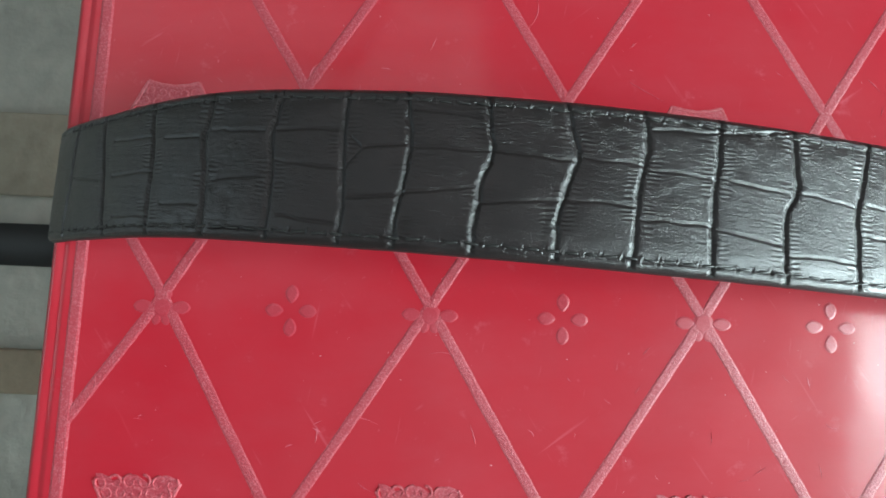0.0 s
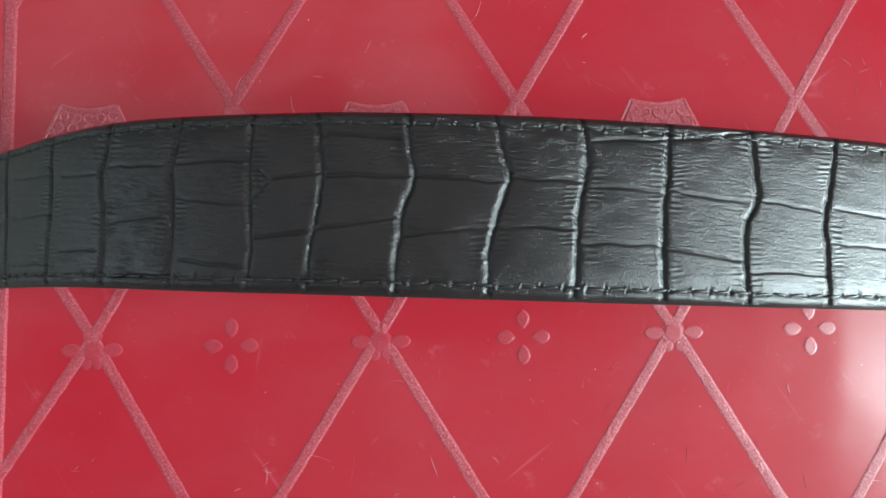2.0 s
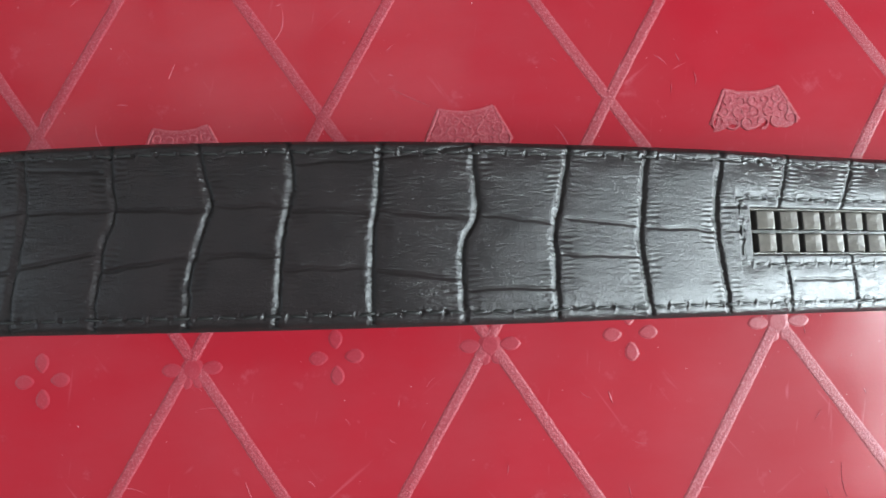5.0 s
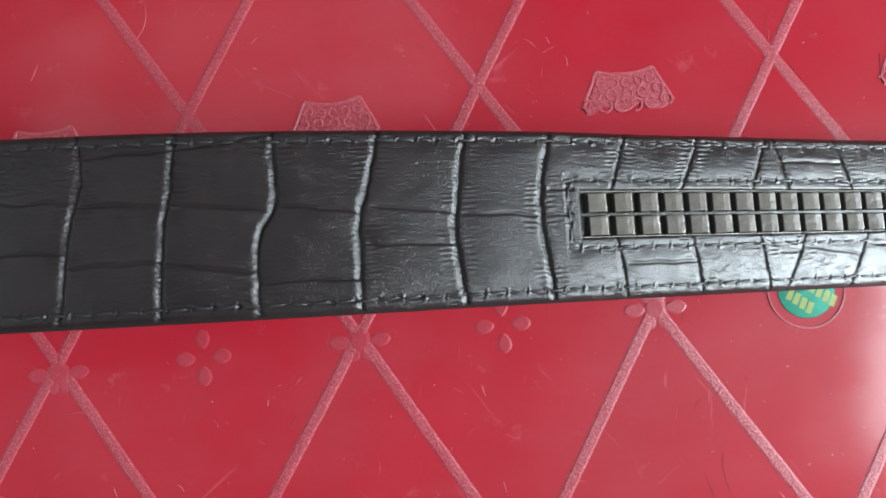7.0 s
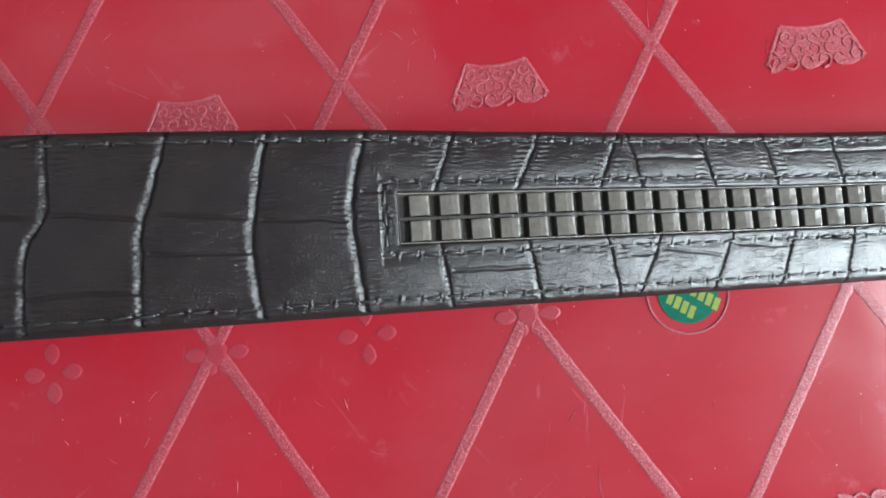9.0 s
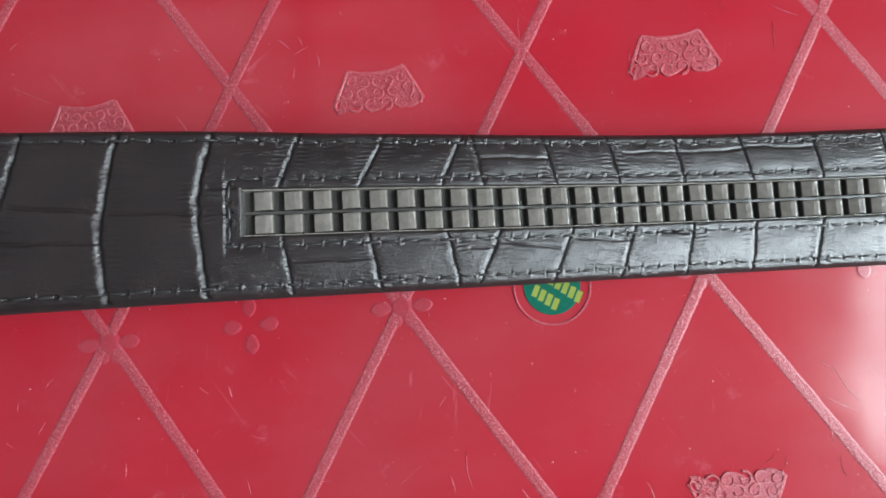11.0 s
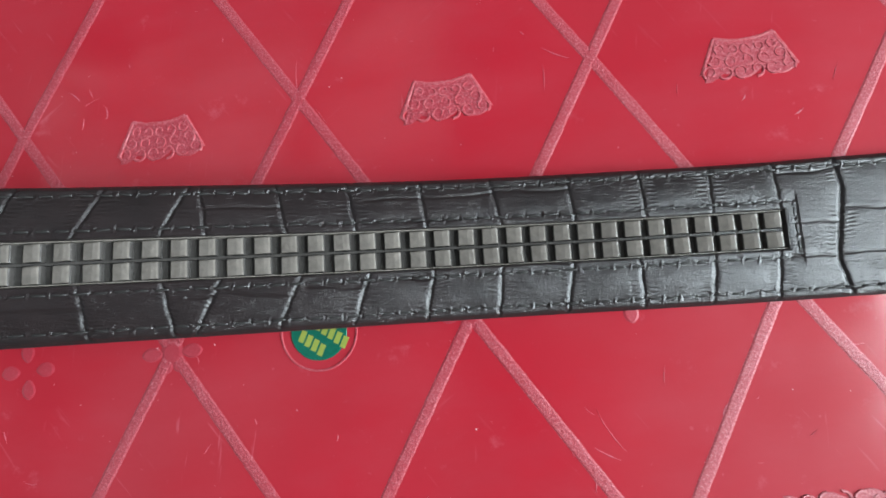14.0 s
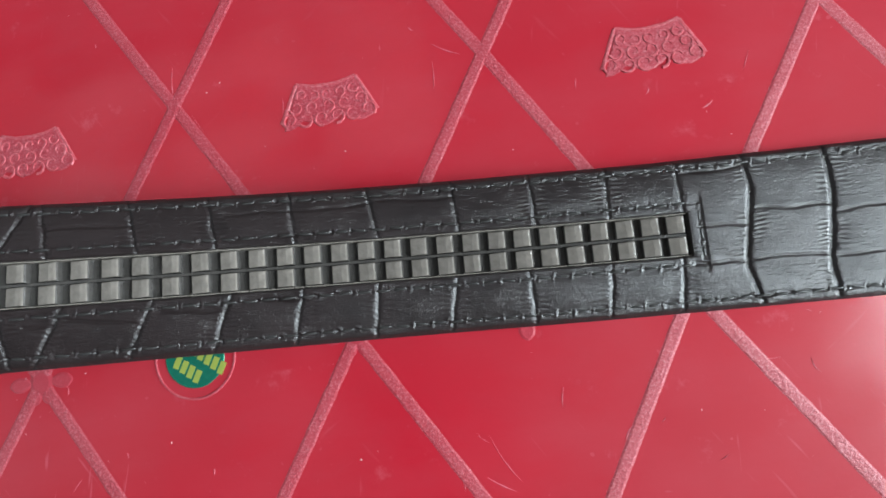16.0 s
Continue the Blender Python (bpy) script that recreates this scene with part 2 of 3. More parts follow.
def table_top():
    """One moulded sheet: flat field, rounded shoulder, and a skirt that hangs down all round."""
    bm = bmesh.new()
    prof = [(0.0115, 0.0), (0.0070, 0.0), (0.0062, 0.0001), (0.0052, -0.0004), (0.0044, -0.0004), (0.0030, 0.0002), (0.0016, -0.0004), (0.0006, -0.0016), (0.0, -0.0036), (-0.0012, -0.030), (-0.0022, -0.048),
            (-0.0002, -0.0482), (0.0006, -0.030), (0.0030, -0.0050), (0.0115, -0.0030)]
    rings = []
    for inset, z in prof:
        r, ring = max(0.004, 0.030 - inset), []
        for cx, cy, a0 in ((TX1 - 0.030, TY1 - 0.030, 0), (TX0 + 0.030, TY1 - 0.030, 90), (TX0 + 0.030, TY0 + 0.030, 180), (TX1 - 0.030, TY0 + 0.030, 270)):
            for k in range(13):
                a = radians(a0 + 7.5 * k)
                ring.append(bm.verts.new((cx + r * math.cos(a), cy + r * math.sin(a), z)))
        rings.append(ring)
    for a, b in zip(rings, rings[1:]):
        for i in range(len(a)):
            j = (i + 1) % len(a)
            bm.faces.new((a[i], b[i], b[j], a[j]))
    bm.faces.new(rings[0])
    bm.faces.new(list(reversed(rings[-1])))
    return bm


top = on_table("tabletop", table_top(), RED, "glossy red top, scuffed and scratched", smooth=True)
for p in top.data.polygons:
    p.use_smooth = len(p.vertices) == 4
for lx, ly in ((-0.085, -0.235), (0.575, -0.235), (-0.085, 0.305), (0.575, 0.305)):
    bm = box((lx - 0.018, ly - 0.018, FLOOR_Z), (lx + 0.018, ly + 0.018, -0.004), 0.006)
    for v in bm.verts:
        k = 1.0 + 0.25 * (v.co.z - FLOOR_Z) / -FLOOR_Z
        v.co.x, v.co.y = lx + (v.co.x - lx) * k * 0.8, ly + (v.co.y - ly) * k * 0.8
    on_table("leg", bm, RED, "red plastic leg")

BAND = 0.0018                   # half width of the raised bands


def band(a, b, low, high, half=BAND):
    """A raised frosted band from a to b with sloping sides and a slightly uneven edge."""
    a, b = Vector(a), Vector(b)
    d = (b - a).normalized()
    w = Vector((-d.y, d.x))
    steps = max(2, int((b - a).length / 0.0022))
    bm = bmesh.new()
    rows = []
    for i in range(steps + 1):
        p = a.lerp(b, i / steps)
        j = 0.00016 * noise.noise((p.x * 900, p.y * 900, 3))
        k = 0.00016 * noise.noise((p.x * 900, p.y * 900, 9))
        rows.append([bm.verts.new((*(p + w * o), z)) for o, z in ((-half - j, low), (-half * 0.6 - j, high), (0, high + 0.00002), (half * 0.66 + k, high), (half + k, low))])
    for r, q in zip(rows, rows[1:]):
        for i in range(4):
            bm.faces.new((r[i], q[i], q[i + 1], r[i + 1]))
    return bm


EDGE = -0.1062                  # centre of the band along the table's side
SHIFT = {-1: 0.0026, 0: 0.0008, 1: 0.0019, 2: 0.0003, 4: -0.0018}   # the mould's middle row is a little uneven
for row in range(-3, 4):
    for col in range(-2, 8):
        for side in (-1, 1):
            # From a node of this row up to the next row, leaning left or right.
            x = col * A + (0.5 * A if row % 2 else 0.0)
            mid_shift = SHIFT.get(col if row == 0 else col + (side + 1) // 2, 0.0) if row in (0, -1) else 0.0
            a, b = Vector((x, ROW + row * H)), Vector((x + side * 0.5 * A, ROW + (row + 1) * H))
            if row == 0:
                a.x += mid_shift
            elif row == -1:
                b.x += mid_shift
            if min(a.x, b.x) < EDGE:
                if max(a.x, b.x) < EDGE:
                    continue
                k = (EDGE - a.x) / (b.x - a.x)
                c = a.lerp(b, k)
                a, b = (c, b) if a.x < EDGE else (a, c)
            if max(a.y, b.y) > TY1 - 0.02 or min(a.y, b.y) < TY0 + 0.02 or max(a.x, b.x) > TX1 - 0.02:
                continue
            on_table("raised_band", band(a, b, -0.00004, 0.00014 if side > 0 else 0.00011), RED_MATT)
on_table("border_band", band((EDGE, TY0 + 0.03), (EDGE, TY1 - 0.03), -0.00004, 0.00022, 0.0021), RED_MATT, "frosted band along the edge")


def petal(cx, cy, angle, reach, width, start):
    pts = []
    for k in range(14):
        t = 2 * math.pi * k / 14
        u, v = 0.5 - 0.5 * math.cos(t), math.sin(t) * abs(math.sin(t)) ** 0.35
        v *= width * (1.0 - 0.12 * math.cos(t))
        u = start + u * (reach - start)
        c, s = math.cos(angle), math.sin(angle)
        pts.append((cx + u * c - v * s, cy + u * s + v * c))
    area = sum(p[0] * q[1] - q[0] * p[1] for p, q in zip(pts, pts[1:] + pts[:1]))
    return pts if area > 0 else pts[::-1]


def flower(x, y, turn=0.0):
    for k in range(4):
        on_table("petal", plate(petal(x, y, radians(90 * k + turn), 0.0080, 0.0022, 0.0021), -0.00003, 0.00012, 0.0007), RED_SOFT)


def knot(x, y):
    """The blossom that sits on a crossing of two bands."""
    for k in range(4):
        if k % 2 == 0:
            on_table("petal", plate(petal(x, y, radians(90 * k), 0.0088, 0.0021, 0.0024), -0.00003, 0.00013, 0.0006), RED_SOFT)
        else:
            for tilt in (-20, 20):
                on_table("petal", plate(petal(x, y, radians(90 * k + tilt), 0.0060, 0.0015, 0.0020), -0.00003, 0.00010, 0.0007), RED_SOFT)
    on_table("blossom_heart", plate([(x + 0.0036 * math.cos(radians(30 * k)), y + 0.0036 * math.sin(radians(30 * k))) for k in range(12)], -0.00003, 0.00018, 0.0014), RED_SOFT)


def curl(cx, cy, r, a0, a1, z, thick):
    """A moulded scroll: a bent rod half sunk into the sheet."""
    bm = bmesh.new()
    rows = []
    n = 12
    for i in range(n + 1):
        t = i / n
        a = radians(a0 + (a1 - a0) * t)
        rr = r * (1.0 - 0.45 * t)
        w = thick * (1.0 - 0.5 * t)
        c, s = math.cos(a), math.sin(a)
        rows.append([bm.verts.new((cx + (rr + o * w) * c, cy + (rr + o * w) * s, z + h)) for o, h in ((-1, -0.0003), (-0.55, 0.00010), (0.55, 0.00010), (1, -0.0003))])
    for p, q in zip(rows, rows[1:]):
        for i in range(3):
            bm.faces.new((p[i], p[i + 1], q[i + 1], q[i]))
    bm.normal_update()
    return bm


def crown(x, y, flip):
    """A scrolled crown, its arched band outward and its curls towards the flowers."""
    f = flip
    outline = []
    for k in range(9):                       # arched outer rim
        t = k / 8
        outline.append((x + (-0.0078 + 0.0156 * t), y + f * (0.0060 - 0.0014 * (1 - (2 * t - 1) ** 2))))
    for k in range(15):                      # scalloped inner side
        t = k / 14
        outline.append((x + 0.0124 - 0.0248 * t, y + f * (-0.0036 - 0.0026 * abs(math.sin(t * math.pi * 2.5 + 0.3)))))
    area = sum(p[0] * q[1] - q[0] * p[1] for p, q in zip(outline, outline[1:] + outline[:1]))
    on_table("crown_field", plate(outline if area > 0 else outline[::-1], -0.00004, 0.00014, 0.0004), RED_MATT)
    for row, (dy, count, reach, r) in enumerate(((-0.0040, 6, 0.0104, 0.0020), (-0.0008, 5, 0.0086, 0.0018), (0.0024, 5, 0.0068, 0.0015))):
        for k in range(count):
            u = 2 * k / (count - 1) - 1
            a = 250 + 60 * u if (k + row) % 2 else -70 + 60 * u
            turn = 300 if (k + row) % 2 else -300
            on_table("scroll", curl(x + reach * u, y + f * (dy + 0.0006 * u * u), r, a * f, (a + turn) * f, 0.00020, 0.00046), RED_EDGE)
    for sgn in (-1, 1):
        on_table("crown_side", band((x + sgn * 0.0080, y + f * 0.0060), (x + sgn * 0.0128, y + f * -0.0040), 0.0, 0.00016, 0.0005), RED_EDGE)
    rim = [(x - 0.0080 + 0.0160 * k / 4, y + f * (0.0062 - 0.0014 * (1 - (2 * k / 4 - 1) ** 2))) for k in range(5)]
    for a, c in zip(rim, rim[1:]):
        on_table("crown_rim", band(a, c, 0.0, 0.00020, 0.00045), RED_EDGE)


STICKER_AT = (0.2076, 0.0029)
for col in range(-1, 7):
    if col * A < EDGE + 0.01:
        continue
    knot(col * A + SHIFT.get(col, 0.0), 0.0004 + 0.012 * (col * A - 0.04))
    crown(col * A, 0.0632, 1)
    crown(col * A, -0.0564, -1)
for col in range(-1, 7):
    x = (col + 0.5) * A
    if abs(x - STICKER_AT[0]) > 0.01 and x < TX1 - 0.03:
        flower(x, 0.0004 + 0.012 * (x - 0.04))

# Worn marks: short curved scratches cut into the gloss, and pale specks of dust lying on the top.
MARK = simple("pale_scratched_plastic", (0.56, 0.11, 0.15), 0.5, 0.2, 2000.0, 0.2)
chance = random.Random(11)


def scratch(x, y, angle, length, bend, width):
    bm = bmesh.new()
    rows = []
    n = 9
    for k in range(n):
        t = k / (n - 1)
        a = angle + bend * (t - 0.5)
        px, py = x + (t - 0.5) * length * math.cos(a), y + (t - 0.5) * length * math.sin(a)
        w = width * (0.15 + math.sin(math.pi * t)) * chance.uniform(0.6, 1.2)
        nx, ny = -math.sin(a), math.cos(a)
        rows.append([bm.verts.new((px + nx * o * w, py + ny * o * w, z)) for o, z in ((-1, 0.00003), (0, 0.00009), (1, 0.00003))])
    for p, q in zip(rows, rows[1:]):
        for i in range(2):
            bm.faces.new((p[i], q[i], q[i + 1], p[i + 1]))
    return bm


for k in range(190):
    x, y = chance.uniform(-0.09, 0.42), chance.choice((chance.uniform(-0.095, 0.0), chance.uniform(-0.095, -0.01), chance.uniform(0.045, 0.12)))
    length = chance.choice((0.0015, 0.002, 0.003, 0.004, 0.006, 0.011)) * chance.uniform(0.7, 1.3)
    on_table("scratch", scratch(x, y, chance.gauss(-1.1, 0.9), length, chance.gauss(0, 0.28), chance.choice((0.00006, 0.00008, 0.00014))), MARK)
bm = bmesh.new()
for k in range(300):
    x, y, r = chance.uniform(-0.10, 0.43), chance.uniform(-0.10, 0.13), chance.choice((0.00008, 0.00011, 0.00014, 0.00022))
    ring_v = [bm.verts.new((x + r * chance.uniform(0.6, 1.2) * math.cos(a), y + r * chance.uniform(0.6, 1.2) * math.sin(a), 0.0)) for a in (radians(60 * q) for q in range(6))]
    tip = bm.verts.new((x, y, r * 0.7))
    for i in range(6):
        bm.faces.new((ring_v[i], ring_v[(i + 1) % 6], tip))
DUST = simple("pale_dust", (0.62, 0.33, 0.35), 0.8, 0.0, 500.0, 0.2)
tagged(part("dust_specks", bm, DUST), "fine pale dust specks scattered on the red table", "dust", kind="stuff")

# Round maker's sticker in a moulded ring.
sx, sy = STICKER_AT


def ring(r0, r1, low, high, n=48):
    bm = bmesh.new()
    rows = []
    for k in range(n):
        a = 2 * math.pi * k / n
        c, s = math.cos(a), math.sin(a)
        rows.append([bm.verts.new((sx + r * c, sy + r * s, z)) for r, z in ((r1, low), (r1 - 0.0002, high), (r0 + 0.0002, high), (r0, low))])
    for k in range(n):
        a, b = rows[k], rows[(k + 1) % n]
        for i in range(3):
            bm.faces.new((a[i], b[i], b[i + 1], a[i + 1]))
    return bm


on_table("sticker_ring", ring(0.0099, 0.0107, -0.0002, 0.00020), RED_MATT, "raised moulded ring round the sticker")
sticker = thing("round_sticker", "round green foil sticker with yellow print on the red table", "sticker", (sx, sy, 0.0))
TO = Matrix.Translation((-sx, -sy, 0.0))
bm = plate([(sx + 0.0077 * math.cos(radians(7.5 * k)), sy + 0.0077 * math.sin(radians(7.5 * k))) for k in range(48)], 0.0, 0.00016, 0.0001)
bm.transform(TO)
part("disc", bm, GREEN, sticker)
for dx, dy, count in ((-0.0021, -0.0028, 4), (0.0035, -0.0008, 5), (0.0008, 0.0042, 4)):
    for k in range(count):
        bm = box((-0.00075, -0.0016, 0.00015), (0.00075, 0.0016, 0.00021))
        bm.transform(Matrix.Translation((dx, dy, 0)) @ Matrix.Rotation(radians(-40), 4, "Z") @ Matrix.Translation(((k - (count - 1) / 2) * 0.0021, 0, 0)) @ Matrix.Rotation(radians(12), 4, "Z"))
        part("print_bar", bm, YELLOW, sticker, "yellow printed bar")

# Timber batten on the floor beside the table.
plank = thing("timber_batten", "flat weathered tan timber batten lying on the cement floor", "batten", (-0.30, -0.069, FLOOR_Z))
part("board", box((-0.5, -0.018, 0.0012), (0.12, 0.018, 0.010), 0.002), WOOD, plank)
BOARD = simple("pale_brown_board", (0.30, 0.265, 0.205), 0.8, 0.4, 70.0, 0.3)
board = thing("flat_board", "wide pale brown board lying flat on the cement floor", "board", (-0.42, 0.113, FLOOR_Z))
part("sheet", box((-0.5, -0.036, 0.0012), (0.20, 0.036, 0.006), 0.0012), BOARD, board)

# ---- the belt ----
# Side view of the strap in millimetres (length along it, x, z): from the floor, up over the table's edge, in a low arch, and down onto the table.
PROFILE = [(-1000, -779, -292), (-760, -539, -292), (-660, -439, -292), (-560, -339.4, -291.4), (-460, -240.2, -281.1), (-350, -161.7, -210.1), (-265, -137.4, -129.7), (-215, -129.6, -81.7), (-180, -125.5, -47.8), (-160, -123.5, -28.2), (-147, -122.1, -15.4),
        (-140, -120.5, -8.6), (-132, -117.3, -1.3), (-114, -104.1, 10.8), (-96, -89.4, 21.1), (-78, -74.2, 30.6), (-60, -58.3, 38.8), (-45, -44.5, 44.4), (-30, -30.2, 48.4),
        (-15, -15.6, 51.1), (0, -0.7, 53.2), (30, 29.3, 54.5), (60, 59.3, 53), (90, 89.2, 49.1), (120, 118.7, 43.1), (150, 148, 36.4), (180, 177.1, 29.2),
        (210, 206.4, 21.6), (240, 236, 14.7), (270, 265.8, 9.9), (300, 295.5, 7.6), (330, 324.7, 5.7), (360, 353.7, 4), (390, 382.9, 4), (480, 472.3, 4.2),
        (580, 571.5, 4.2)]
MIDDLE = [(-540, 34), (-330, 35.5), (-180, 35.5), (-117.3, 34.96), (-104.1, 34.83), (-89.4, 34.84), (-74.2, 34.94), (-58.3, 34.69),
        (-44.5, 34.12), (-30.2, 33.49), (-15.6, 32.9), (-0.7, 32.29), (29.3, 30.93), (59.3, 29.52), (89.2, 28.09), (118.7, 26.67),
        (148, 25.14), (177.1, 23.53), (206.4, 21.86), (236, 20.2), (265.8, 18.47), (295.5, 16.62), (324.7, 14.99), (353.7, 13.61),
        (382.9, 12.18), (560, 3)]
CANT = [(-540, 0), (-330, 0), (-124, -0.01), (-117.3, -0.034), (-104.1, -0.103), (-89.4, -0.127), (-74.2, -0.129), (-58.3, -0.1),
        (-44.5, -0.083), (-30.2, -0.08), (-15.6, -0.071), (-0.7, -0.064), (29.3, -0.059), (59.3, -0.057), (89.2, -0.053), (118.7, -0.041),
        (148, -0.03), (177.1, -0.023), (206.4, -0.016), (236, -0.006), (265.8, 0.006), (295.5, 0.016), (324.7, 0.01), (353.7, -0),
        (382.9, -0.002), (560, -0.002)]
HALF = 17.6


def spline(points, step=1.0):
    p = np.array(points, float)
    p = np.vstack([2 * p[0] - p[1], p, 2 * p[-1] - p[-2]])
    out = []
    for i in range(1, len(p) - 2):
        a, b, c, d = p[i - 1:i + 3]
        n = np.linalg.norm(c - b)
        m1 = (c - a) / (n + np.linalg.norm(b - a)) * n
        m2 = (d - b) / (np.linalg.norm(d - c) + n) * n
        t = np.linspace(0, 1, max(2, int(n / step)), endpoint=False)[:, None]
        out.append((2 * t ** 3 - 3 * t ** 2 + 1) * b + (t ** 3 - 2 * t ** 2 + t) * m1 + (3 * t ** 2 - 2 * t ** 3) * c + (t ** 3 - t ** 2) * m2)
    return np.vstack(out + [p[-2:-1]])


line = spline(PROFILE)
arc, line = line[:, 0], line[:, 1:]
mid_line = spline(MIDDLE, 2.0)
cant_x, cant_a = np.array(CANT).T


def smooth_at(s):
    x, z = np.interp(s, arc, line[:, 0]), np.interp(s, arc, line[:, 1])
    return np.stack([x, np.interp(x, mid_line[:, 0], mid_line[:, 1]), z], -1)


def stations(s):
    """Centre, cross and normal vectors of the strap at the lengths s."""
    s = np.asarray(s, float)
    c = smooth_at(s)
    t = smooth_at(s + 1.5) - smooth_at(s - 1.5)
    t /= np.linalg.norm(t, axis=-1, keepdims=True)
    a = np.interp(c[..., 0], cant_x, cant_a)
    w = np.stack([np.zeros_like(a), np.cos(a), np.sin(a)], -1)
    w -= t * np.sum(t * w, -1, keepdims=True)
    w /= np.linalg.norm(w, axis=-1, keepdims=True)
    n = np.cross(t, w)
    return c, t, w, n


# Creases across the whole strap: length at seven steps from the far edge to the near edge.
FULL = [(-134, -134, -134.4, -134.5, -134.2, -134, -133.6), (-116, -115.6, -115.2, -114.8, -114.2, -113.6, -113), (-100, -98.6, -97, -95.6, -94, -91.5, -89), (-76.4, -75.2, -73.8, -73, -72.3, -71.4, -70.4), (-55, -55.2, -56, -55, -53.6, -52.6, -52), (-35.6, -36.6, -37.1, -36.4, -35.5, -35.3, -35),
        (-19.3, -19.6, -19.5, -19.2, -18.7, -17.7, -18.3), (-6.2, -5.2, -4.4, -4.5, -4.8, -6.1, -6.3), (11.8, 12.3, 13.5, 12.9, 11.3, 10.8, 10.4), (28.7, 30.3, 31.8, 31.1, 29.4, 27.7, 27.6), (45.7, 46.7, 46.2, 45.7, 44.8, 44.5, 43.8), (63.1, 62.7, 62.4, 62, 61.3, 61.3, 61.3)]
FULL += [(80.9, 81, 81.5, 81.3, 78.5, 77.9, 78.3), (100.7, 99.1, 98, 97.1, 96.5, 96.5, 96.6), (118.2, 116.6, 116.1, 115.9, 114.7, 115.3, 116.7), (136.2, 134.2, 133.3, 132.8, 132.9, 133.7, 134.5), (351, 351.9, 351.3, 350.7, 349.6, 348.2, 350.8), (369.8, 370.2, 370.2, 369.8, 368.9, 367.4, 368.1),
        (387.5, 388, 388.2, 387.4, 386.4, 385.6, 386.5), (405, 404.6, 404.4, 404, 403.6, 403, 404)]
# Creases beside the rack: at the far edge and at the slot; at the slot and at the near edge.
FAR = [(153.9, 148.7), (172.4, 165.8), (190.1, 183.8), (192, 193.9), (209.3, 211.7), (225.9, 227.8), (243.4, 245.1), (261, 263.7), (280.9, 282.1), (299.5, 300.1), (317.9, 317.5), (335, 335.1)]
NEAR = [(149.4, 151.2), (167.4, 169.6), (184.9, 187.5), (197.1, 191.5), (214.7, 209.5), (231, 226.4), (246.4, 244), (263.1, 261.8), (281.1, 279), (297.5, 298.2), (316.8, 315.9), (333.6, 332.3)]
# Short creases along the strap: from (length, share of width) to (length, share of width).
ALONG = [(-113, 0.5, -96, 0.57), (-92.5, 0.25, -75, 0.29), (-90, 0.55, -72.5, 0.55), (-86, 0.865, -70.5, 0.87), (-70, 0.31, -57.5, 0.32), (-67, 0.79, -54, 0.79), (-54.5, 0.285, -38.5, 0.29),
        (-52, 0.62, -37.5, 0.6), (-49.5, 0.94, -36, 0.93), (-33, 0.84, -18.5, 0.88), (-4.5, 0.12, 11, 0.155)]
ALONG += [(-36.5, 0.28, -19.6, 0.27), (-35.4, 0.49, -19, 0.53), (-14.8, 0.39, -4.8, 0.35),
        (-17.7, 0.71, -6.2, 0.68), (-19, 0.53, -15, 0.39), (-15, 0.39, -17.9, 0.32), (-4.4, 0.37, 13, 0.355), (-5.3, 0.66, 10.5, 0.59), (13.2, 0.355, 31.3, 0.38), (11, 0.68, 28.3, 0.63), (32, 0.35, 46, 0.36), (28.6, 0.615, 44.6, 0.62)]
ALONG += [(47, 0.13, 62.6, 0.1), (46, 0.38, 61.8, 0.4), (44.6, 0.69, 61.2, 0.7), (62.8, 0.1, 81, 0.02), (62.2, 0.39, 79.8, 0.43), (61.4, 0.71, 77.8, 0.76), (82, 0.41, 96.6, 0.46), (78.2, 0.82, 96.6, 0.82), (98.6, 0.43, 115.2, 0.47),
        (97.5, 0.635, 115, 0.65), (116.3, 0.48, 132.6, 0.495), (134.6, 0.34, 140.6, 0.36), (134, 0.49, 140, 0.5), (151.2, 0.8, 168.6, 0.8), (189.5, 0.76, 195.6, 0.76), (195.8, 0.72, 212.4, 0.79), (214.6, 0.72, 230.4, 0.75), (237, 0.7, 246.2, 0.71)]
ALONG += [(193, 0.17, 211, 0.17), (229, 0.14, 244.6, 0.13), (244, 0.13, 263, 0.12), (263, 0.1, 282, 0.12), (338, 0.45, 350.2, 0.47), (334.8, 0.69, 347.9, 0.71), (335, 0.1, 351, 0.08), (351.5, 0.38, 370, 0.39), (348.2, 0.69, 367.4, 0.71),
        (369.8, 0.44, 387, 0.42), (367.6, 0.73, 386, 0.72), (387, 0.43, 404, 0.45), (386, 0.7, 403, 0.7)]
SLOT0, SLOT1, SLOT_HALF = 141.6, 336.0, 5.0

s_fine = np.arange(-140.0, 402.0, 0.25)
w_grid = np.linspace(HALF, -HALF, 150)
S, W = np.meshgrid(s_fine, w_grid, indexing="ij")
V = (HALF - W) / (2 * HALF)


def wave(s, v, scale, seed):
    """Smooth value noise on the strap, made from a few summed sines."""
    rng = np.random.RandomState(seed)
    out = np.zeros_like(s)
    for k in range(7):
        a, b, p = rng.normal(0, scale), rng.normal(0, scale), rng.uniform(0, 6.28)
        out += np.sin(a * s + b * v + p)
    return out / 3.5


knots = np.array([0, .2, .33, .42, .55, .75, 1.0])
height = np.zeros_like(S)
near_crease = np.full_like(S, 99.0)
sides = np.where(W > 0, 0, 1)


def full_at(row, v):
    """A crease's length across the strap, its corners eased."""
    near, far = np.interp(np.clip(v - 0.025, 0, 1), knots, row), np.interp(np.clip(v + 0.025, 0, 1), knots, row)
    return (near + far + np.interp(v, knots, row)) / 3


